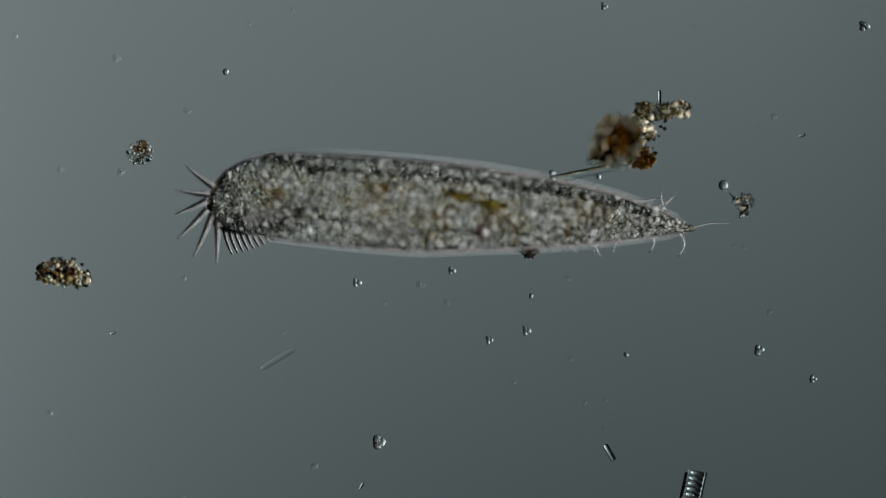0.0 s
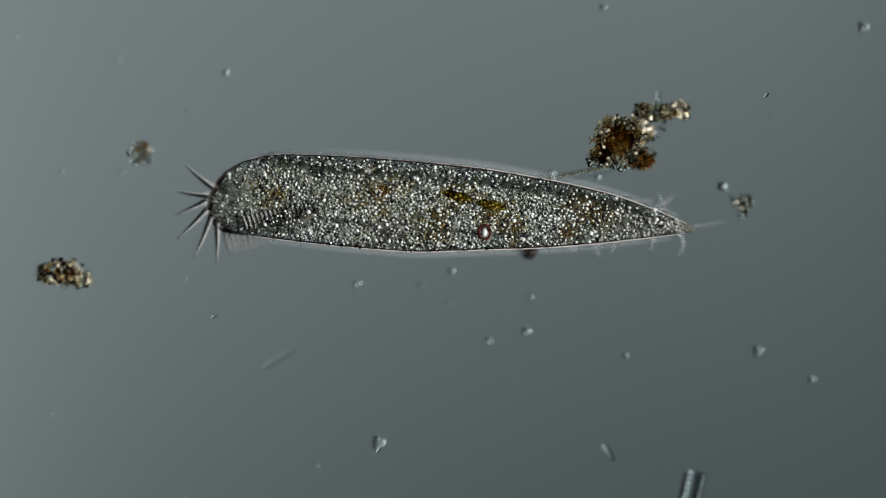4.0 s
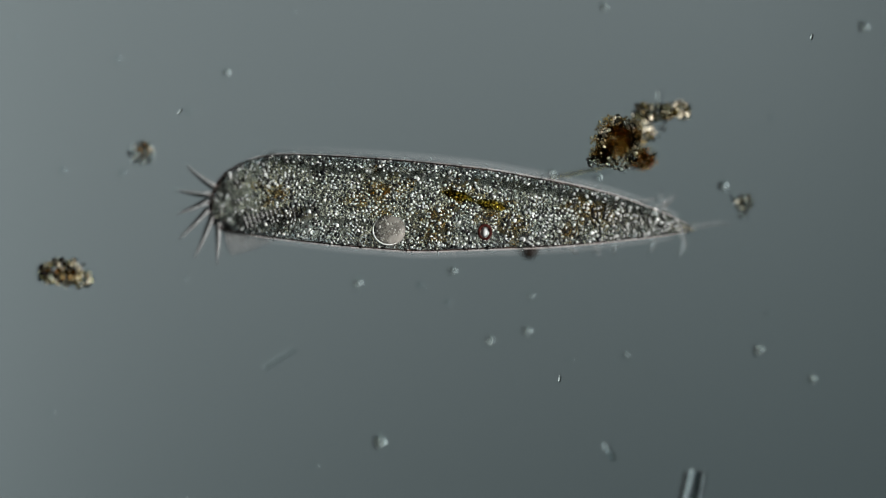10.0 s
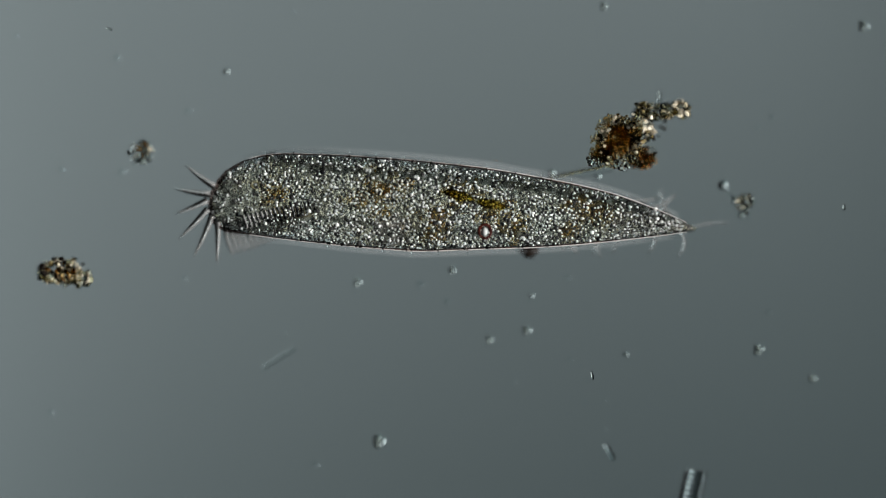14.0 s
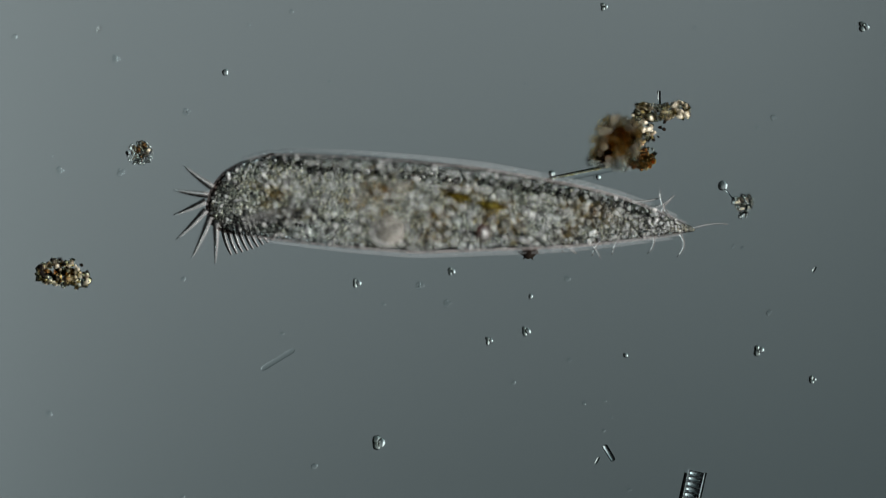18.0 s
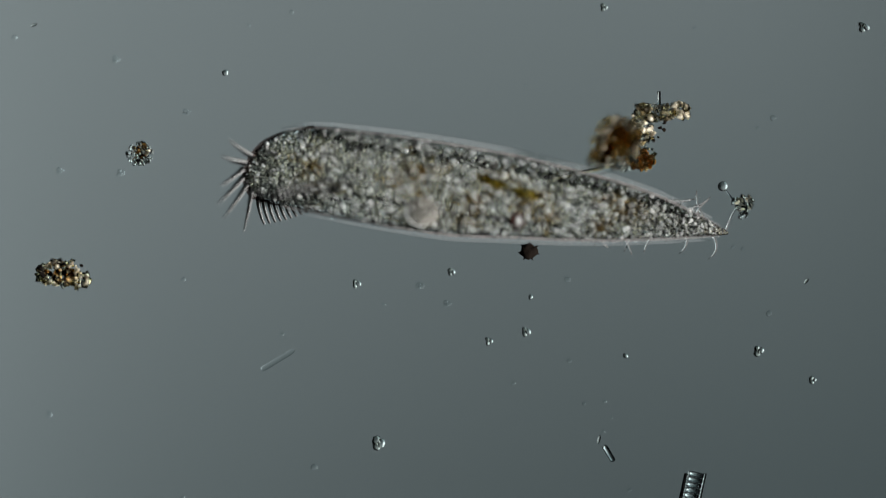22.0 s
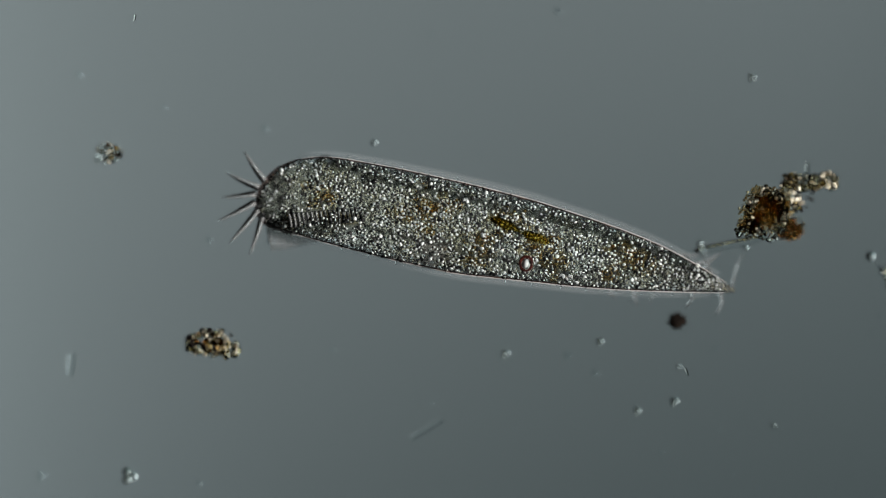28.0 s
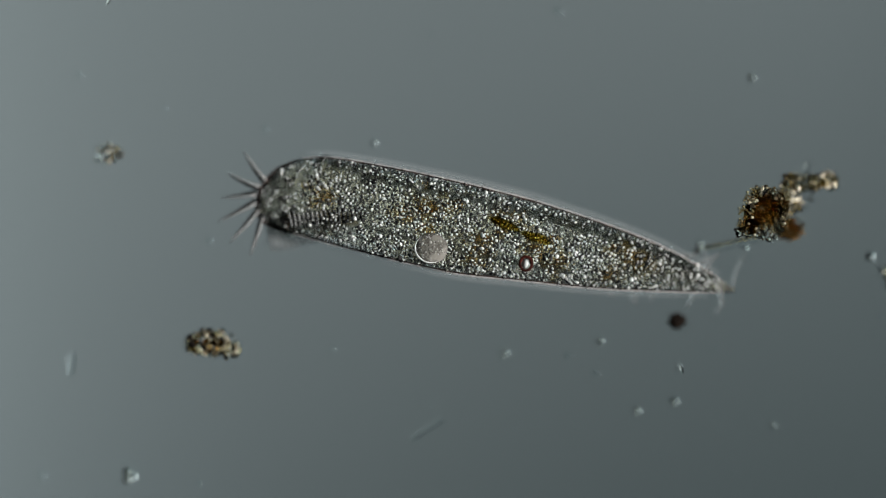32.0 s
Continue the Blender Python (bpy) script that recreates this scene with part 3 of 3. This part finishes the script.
def build_clump():
    rng = np.random.default_rng(11)
    t = heap("detritus_clump", 1130, 245, "rust-brown clump of detritus with pale mineral grains")
    for i, (u, v, a, b) in enumerate(((1086, 226, 27, 20), (1100, 258, 36, 32), (1068, 276, 24, 17), (1110, 236, 25, 25), (1072, 254, 24, 26))):
        part("core", lump("core", (a * 0.5 * U, b * 0.5 * U, 0.008), rng, 0.45), BROWN_CLOT, t, "dark brown matted core", local_at(t, u, v, 0.015))
        clot(rng, (u, v), (a, b), 380, 2.1, "brown_grain", BROWN_GRAIN, t, "dark brown crumbs", z0=0.012, z1=0.027, soft=True)
    for n, mat, name, label, r in ((180, PALE, "pale_grain", "glassy pale grains round the core", 4.2), (45, CHALK, "chalk_grain", "opaque cream and brown grains", 2.6)):
        places = [local_at(t, 1094 + 36 * math.cos(a) * k, 254 + 46 * math.sin(a) * k, h) for a, k, h in (
            (rng.uniform(0, 6.283), rng.uniform(0.66, 1.02), rng.uniform(0.022, 0.029)) for _ in range(n))]
        tagged(part(name, grains(name, places, [U * r * rng.uniform(0.6, 1.3) for _ in places], rng, 0.35, 0.4, 1, False), mat, t, label), kind="stuff")
    clot(rng, (1056, 286), (15, 11), 40, 3.6, "pale_grain", PALE, t, "glassy pale grains round the core", z0=0.020, z1=0.028)
    clot(rng, (1140, 218), (22, 36), 95, 4.4, "mineral_grain", MINERAL, t, "pale yellow mineral grains", z0=0.001, z1=0.014)
    clot(rng, (1140, 218), (22, 36), 45, 3.8, "chalk_grain", CHALK, t, "opaque cream and brown grains", z0=0.003, z1=0.014)
    clot(rng, (1168, 196), (34, 14), 75, 4.2, "mineral_grain", MINERAL, t, "pale yellow mineral grains", z0=0.001, z1=0.018)
    clot(rng, (1168, 196), (34, 14), 40, 3.6, "chalk_grain", CHALK, t, "opaque cream and brown grains", z0=0.003, z1=0.016)
    clot(rng, (1204, 194), (18, 14), 34, 4.8, "mineral_grain", MINERAL, t, "pale yellow mineral grains", z0=0.001, z1=0.012)
    clot(rng, (1204, 194), (18, 14), 20, 4.2, "chalk_grain", CHALK, t, "opaque cream and brown grains", z0=0.003, z1=0.016)
    clot(rng, (1134, 280), (25, 18), 130, 3.6, "rust_grain", RUST, t, "orange-brown rusty grains", z0=0.001, z1=0.010)
    clot(rng, (1140, 276), (22, 20), 40, 3.2, "mineral_grain", MINERAL, t, "pale yellow mineral grains", z0=0.006, z1=0.012)
    clot(rng, (1150, 214), (34, 34), 24, 3.2, "black_grain", BLACK, t, "black grains", z0=0.004, z1=0.014)
    part("splinter", tube("splinter", [local_at(t, 1167, 186, 0.004), local_at(t, 1167, 160, 0.004)], [3.5 * U, 3.2 * U], 6), PALE, t, "upright pale glassy splinter")
    part("splinter", tube("splinter", [local_at(t, 1104, 303, 0.003), local_at(t, 1113, 290, 0.003)], [3.0 * U, 3.0 * U], 6), PALE, t)
    # a sheathed filament trailing off, with a row of beads along its upper edge and a knob at its end
    n = 34
    run = [(973 + 112 * i / n, 318 - 23 * i / n) for i in range(n + 1)]
    part("sheath", tube("sheath", [local_at(t, a, b + 3, 0.004) for a, b in run], [5.0 * U] * len(run), 10), FAINT, t, "clear sheath of the filament")
    part("beaded_filament", grains("beaded_filament", [local_at(t, a, b - 2, 0.004 + 0.00006 * (a - 973)) for a, b in run], [2.9 * U] * len(run), rng, 0.08, 0.15), MINERAL, t, "pale beaded filament trailing from the clump")
    # black tube added for the shade on the filament's upper side
    part("filament_shade", tube("filament_shade", [local_at(t, a, b - 5, 0.003 + 0.00006 * (a - 973)) for a, b in run], [1.0 * U] * len(run), 6), BLACK, t, "dark upper edge of the filament, shade put in as a tube")
    for name, u, v, r, mat, label in (("dark_knob", 971, 319, 4.0, BLACK, "black knob"), ("bead", 976, 307, 4.5, PALE, "clear bead"), ("bead", 979, 317, 4.0, PALE, ""), ("bead", 1060, 313, 5.0, PALE, "")):
        part(name, lump(name, (r * U, r * U, r * U), rng, 0.15), mat, t, label, local_at(t, u, v, 0.004))
    return t


def build_small_clumps():
    rng = np.random.default_rng(12)
    t = heap("detritus_clump", 110, 482, "small clump of yellow-brown mineral grains")
    clot(rng, (106, 482), (40, 24), 75, 5.4, "mineral_grain", MINERAL, t, "pale yellow grains", z0=0.001, z1=0.012)
    clot(rng, (106, 482), (38, 23), 70, 3.5, "chalk_grain", CHALK, t, "opaque cream and brown grains", z0=0.003, z1=0.014)
    clot(rng, (140, 492), (19, 17), 28, 5.2, "mineral_grain", MINERAL, t, "pale yellow grains", z0=0.001, z1=0.012)
    clot(rng, (140, 492), (18, 16), 22, 3.4, "chalk_grain", CHALK, t, "opaque cream and brown grains", z0=0.003, z1=0.014)
    clot(rng, (108, 480), (26, 16), 22, 4.2, "rust_grain", RUST, t, "orange-brown grains", z0=0.004, z1=0.014)
    clot(rng, (112, 482), (46, 25), 24, 4.0, "black_grain", BLACK, t, "black grains", z0=0.006, z1=0.014)
    t = heap("detritus_clump", 250, 271, "small crumbly clump of grey-white grains")
    clot(rng, (249, 271), (23, 22), 80, 3.8, "pale_grain", PALE, t, "pale glassy grains", z0=0.001, z1=0.010)
    clot(rng, (249, 271), (19, 17), 14, 2.8, "chalk_grain", CHALK, t, "opaque cream and brown grains", z0=0.002, z1=0.010)
    clot(rng, (249, 266), (14, 12), 14, 4.0, "rust_grain", RUST, t, "orange-brown grains", z0=0.003, z1=0.010)
    t = heap("detritus_clump", 1314, 362, "small spiky grey clump with a stalked bead")
    clot(rng, (1316, 358), (19, 13), 70, 3.4, "pale_grain", PALE, t, "grey glassy grains", z0=0.001, z1=0.010)
    clot(rng, (1316, 360), (15, 11), 18, 3.0, "chalk_grain", CHALK, t, "opaque cream and brown grains", z0=0.002, z1=0.010)
    clot(rng, (1316, 374), (8, 14), 34, 3.2, "pale_grain", PALE, t, "grey glassy grains", z0=0.001, z1=0.008)
    part("stalk", tube("stalk", [local_at(t, 1283, 333, 0.004), local_at(t, 1299, 352, 0.004)], [1.4 * U, 1.2 * U], 6), THREAD, t, "thin pale stalk")
    part("bead", lump("bead", (9 * U, 9 * U, 8 * U), rng, 0.08), CRUMB, t, "round pale bead", local_at(t, 1280, 328, 0.004))
    t = heap("dark_fleck", 937, 443, "small black spiky fleck of detritus")
    part("core", lump("core", (15 * U, 13 * U, 10 * U), rng, 0.45, 3, 2.0), BLACK, t, "black matted core", local_at(t, 937, 443, 0.003))
    for a in range(7):
        w = a * 0.9 + 0.3
        part("spike", tube("spike", [local_at(t, 937 + 8 * math.cos(w), 443 + 8 * math.sin(w), 0.003), local_at(t, 937 + 19 * math.cos(w), 443 + 17 * math.sin(w), 0.002)], [3 * U, 1 * U], 6), BLACK, t)
    t = heap("detritus_clump", -72, 146, "small blurred clump of grey-brown grains")
    clot(rng, (-72, 146), (24, 20), 80, 3.8, "pale_grain", PALE, t, "pale glassy grains", z0=0.001, z1=0.010)
    clot(rng, (-72, 146), (20, 17), 12, 2.8, "chalk_grain", CHALK, t, "opaque cream and brown grains", z0=0.002, z1=0.010)
    clot(rng, (-62, 142), (14, 12), 14, 4.0, "rust_grain", RUST, t, "orange-brown grains", z0=0.003, z1=0.010)


def crumb(u, v, r, rng, mat=None):
    """A single crumb of a few lobes lying on the slide."""
    n = 1 if r < 5.5 else 3
    places = [(r * U * 0.6 * math.cos(2.1 * k), r * U * 0.6 * math.sin(2.1 * k), r * U * 0.8) if n > 1 else (0, 0, r * U) for k in range(n)]
    ob = part("crumb", grains("crumb", places, [r * U * (1 if n == 1 else 0.75)] * n, rng, 0.12, 0.3, 2), mat or CRUMB, where=at(u, v))
    return tagged(ob, "tiny glassy crumb lying on the slide", "crumb", "crumbs on the slide")


def build_crumbs():
    rng = np.random.default_rng(13)
    for u, v, r in ((400, 127, 5), (1070, 11, 6), (1529, 46, 8), (631, 500, 7), (866, 602, 6), (931, 585, 7), (1108, 628, 5), (1343, 619, 8), (799, 479, 6), (670, 783, 10),
                    (1439, 671, 6), (978, 306, 5), (940, 524, 4), (-35, 718, 12)):
        crumb(u, v, r, rng)
    for u, v, r in ((26, 65, 5), (206, 104, 6), (331, 197, 6), (585, 145, 4), (107, 301, 6), (214, 304, 6), (517, 20, 4), (441, 44, 4), (92, 276, 3),
                    (1231, 48, 4), (1369, 207, 5), (1342, 225, 3), (931, 150, 3), (1056, 313, 5), (1032, 318, 3)):
        crumb(u, v, r, rng, FAINT)
    for u, v, r in ((743, 505, 6), (792, 536, 6), (680, 538, 4),
                    (1362, 553, 5), (1005, 493, 5), (909, 677, 4), (1009, 637, 4), (1071, 709, 4), (1035, 713, 3), (1083, 738, 3), (1069, 762, 3), (1115, 866, 4),
                    (1298, 436, 4), (1316, 439, 4), (1287, 463, 4), (557, 825, 5), (88, 732, 5), (325, 494, 5), (500, 590, 5), (324, 879, 4), (1149, 506, 3), (1159, 662, 3)):
        crumb(u, v, r, rng, FAINT)
    for u, v, r in ((-192, 718, 8), (725, -105, 7), (498, -65, 5), (-124, 7, 6), (-30, -93, 4), (-158, 483, 3)):
        crumb(u, v, r, rng, FAINT)


def rod(name, a, b, r, mat, label, category, h=0.002):
    """A straight rod with rounded ends."""
    p, q = at(*a, h), at(*b, h)
    mid = (p + q) / 2
    pts = [p.lerp(q, s) - mid for s in (0, 0.03, 0.1, 0.5, 0.9, 0.97, 1)]
    ob = part(name, tube(name, pts, [r * U * k for k in (0.3, 0.8, 1, 1, 1, 0.8, 0.3)], 10), mat, where=mid)
    return tagged(ob, label, category)


def build_rods():
    rng = np.random.default_rng(14)
    rod("bacterium_rod", (463, 653), (522, 617), 5.0, FAINT, "faint grey straight rod lying on the slide", "rod")
    rod("bacterium_rod", (1070, 787), (1087, 815), 5.0, THREAD, "short pale rod lying on the slide", "rod", 0.0025)
    rod("bacterium_rod", (-137, 500), (-141, 540), 7.0, FAINT, "faint grey oblong cell lying on the slide", "rod", 0.0025)
    # an algal filament of stacked cells, running off south
    t = heap("algal_filament", 1218, 880, "grey algal filament of close-stacked cells", "filament")
    for i in range(14):
        u, v = 1232 - 2.1 * i, 838 + 9.5 * i
        pts = [local_at(t, u - 0.9 * (k - 0.5) * 2, v + 4.4 * (k - 0.5) * 2, 0.0045) for k in (0, 0.15, 0.5, 0.85, 1)]
        part("cell", tube("cell", pts, [14 * U * k for k in (0.8, 1, 1.02, 1, 0.8)], 14), FILAMENT, t)
    # the two walls carry the relief in their tones: shaded west, lit east
    for off, mat, label in ((-17, SHADED_SIDE, "west side wall, dark with painted shade"), (17, CIRRUS, "east side wall, bright as the lit side")):
        pts = [local_at(t, 1232 + off - 2.1 * i, 836 + 9.5 * i, 0.005) for i in range(15)]
        part("wall", tube("wall", pts, [3.0 * U] * 15, 8), mat, t, label)


def build_swimmers():
    """Three free-swimming rod bacteria."""
    made = []
    for long, wide in ((15, 2.6), (13, 2.4), (12, 2.6)):
        pts = [(s * long * U, 0, 0) for s in (-0.5, -0.42, -0.25, 0.25, 0.42, 0.5)]
        ob = part("swimming_bacterium", tube("swimming_bacterium", pts, [wide * U * k for k in (0.3, 0.8, 1, 1, 0.8, 0.3)], 8), CRUMB)
        made.append(tagged(ob, "tiny glassy rod bacterium swimming in the water", "bacterium", "swimming bacteria"))
    return made


clump = build_clump()
build_small_clumps()
build_crumbs()
build_rods()
swimmers = build_swimmers()


# ---- what moves ----
def creep(head, turn):
    """The ciliate's pose with the amber spot of its head at a plan point, turned clockwise by degrees."""
    a = radians(-turn)
    spot = local(478, 343)
    p = at(*head) - Vector((spot.x * math.cos(a) - spot.y * math.sin(a), spot.x * math.sin(a) + spot.y * math.cos(a), 0))
    return pose(p.x, p.y, 0, 0, 0, -turn)


def motions():
    walk(ciliate, [(t, creep((u, v), a)) for t, u, v, a in (
        (0.0, 478, 343, 0), (5.5, 478, 343, 0), (14.5, 478, 343, 0), (18.0, 477, 343, 0), (19.5, 475, 344, 0), (20.6, 473, 344, 0), (20.72, 475, 344, 0.2),
        (20.78, 540, 344, 1), (20.83, 1000, 352, 4), (20.87, 1262, 366, 7), (20.92, 1256, 366, 8), (21.0, 1163, 357, 8), (21.1, 1055, 347, 7.5), (21.2, 966, 340, 7),
        (21.3, 905, 333, 6.6), (21.5, 796, 321, 6), (21.75, 668, 309, 4.8), (22.0, 543, 293, 4.2), (22.5, 400, 261, 5.7), (23.0, 327, 231, 7.6), (23.5, 312, 221, 8.2),
        (24.0, 310, 220, 8.2), (24.5, 307, 219, 8.2), (25.5, 306, 219, 8.2), (26.5, 305, 219, 8.2), (27.5, 302, 221, 8.1), (28.0, 302, 221, 8.1), (32.0, 302, 221, 8.1))])
    bladder = [p for p in ciliate.children if p.name.startswith("contractile")][0]
    walk(bladder, [(t, Matrix.Translation(local(688, 408, h))) for t, h in (
        (0.0, 0.014), (3.5, 0.014), (4.6, 0.0265), (8.0, 0.0265), (11.5, 0.0265), (11.9, 0.014), (15.0, 0.014), (17.3, 0.014), (17.8, 0.0265), (20.0, 0.0265),
        (24.0, 0.0265), (24.8, 0.014), (27.0, 0.014), (29.5, 0.014), (30.2, 0.0265), (32.0, 0.0265))])
    routes = (
        ((0.0, 640, 860, 0.003, 60), (3.0, 660, 800, 0.016, 40), (6.0, 687, 772, 0.030, 100), (7.0, 683, 735, 0.030, 105), (9.0, 880, 690, 0.030, 60), (11.5, 1073, 654, 0.034, 120),
         (12.0, 1088, 697, 0.031, 60), (13.0, 1178, 590, 0.025, 50), (14.0, 1048, 666, 0.022, 100), (17.0, 966, 690, 0.017, 150), (18.0, 1058, 814, 0.003, 60), (20.0, 1090, 836, 0.003, 90),
         (25.0, 980, 600, 0.016, 60), (28.0, 953, 533, 0.021, 110), (29.0, 952, 533, 0.026, 120), (30.0, 950, 529, 0.027, 80), (32.0, 944, 529, 0.035, 110)),
        ((0.0, 200, 590, 0.002, 20), (1.0, 176, 586, 0.003, 40), (2.0, 122, 568, 0.010, 80), (4.0, 380, 560, 0.025, 30), (6.0, 630, 557, 0.030, -40), (9.0, 420, 300, 0.012, 20),
         (11.0, 240, 120, 0.030, 70), (13.0, 195, 53, 0.026, -30), (17.0, 188, 52, 0.017, 60), (23.0, 36, 36, 0.004, 20), (26.0, 0, -60, 0.016, 40), (29.0, -36, -99, 0.026, 90), (32.0, -70, -121, 0.036, 60)),
        ((0.0, 1420, 240, 0.003, 20), (3.0, 1380, 180, 0.016, 60), (6.0, 1327, 132, 0.030, 20), (9.0, 1400, 40, 0.030, 60), (13.0, 1500, 300, 0.020, 90), (18.0, 1442, 476, 0.003, 60),
         (19.0, 1486, 467, 0.003, 20), (22.0, 1428, 496, 0.004, 50), (25.0, 1500, 560, 0.016, 20), (28.0, 1580, 600, 0.020, 40), (32.0, 1640, 640, 0.030, 60)))
    for ob, route in zip(swimmers, routes):
        walk(ob, [(t, Matrix.Translation(at(u, v, h)) @ pose(0, 0, 0, 0, 0, a)) for t, u, v, h, a in route])
    # the last tail cirrus swings up once the animal creeps on
    end = [p for p in ciliate.children if p.name.startswith("end_cirrus")][0]
    spot_of_end = end.location.copy()
    walk(end, [(t, Matrix.Translation(spot_of_end) @ pose(0, 0, 0, 0, 0, a)) for t, a in ((0.0, 0), (20.6, 0), (21.5, 30), (22.3, 70), (23.5, 78), (28.0, 72), (32.0, 70))])
    # the frontal fan quivers while the animal darts back and creeps on
    fan = [p for p in ciliate.children if p.name.startswith("frontal_cirrus")]
    for i, ob in enumerate(fan):
        spot = ob.location.copy()
        fold = 9 * (2.5 - i)
        walk(ob, [(t, Matrix.Translation(spot) @ pose(0, 0, 0, 0, rise, 0) @ pose(0, 0, 0, 0, 0, fold * k + lean + w * math.sin(2.1 * i + 3 * t))) for t, k, w, lean, rise in (
            (0.0, 0, 0, 0, 0), (6.0, 0, 1, 0, 0), (13.0, 0, 1, 0, 0), (20.6, 0, 0, 0, 0), (20.85, -0.8, 8, 0, 30), (21.1, -0.3, 9, 0, 62), (21.4, 0.4, 9, 0, 58), (21.8, 0.6, 8, 0, 52),
            (22.2, 0.5, 9, 0, 48), (22.6, 0.3, 9, -4, 45), (23.0, 0.4, 9, -6, 45), (23.5, 0.3, 5, -8, 25), (24.2, 0, 2, -10, 5), (26.0, 0, 1, -10, 0), (29.0, 0, 1, -9, 0), (32.0, 0, 0, -9, 0))])


motions()
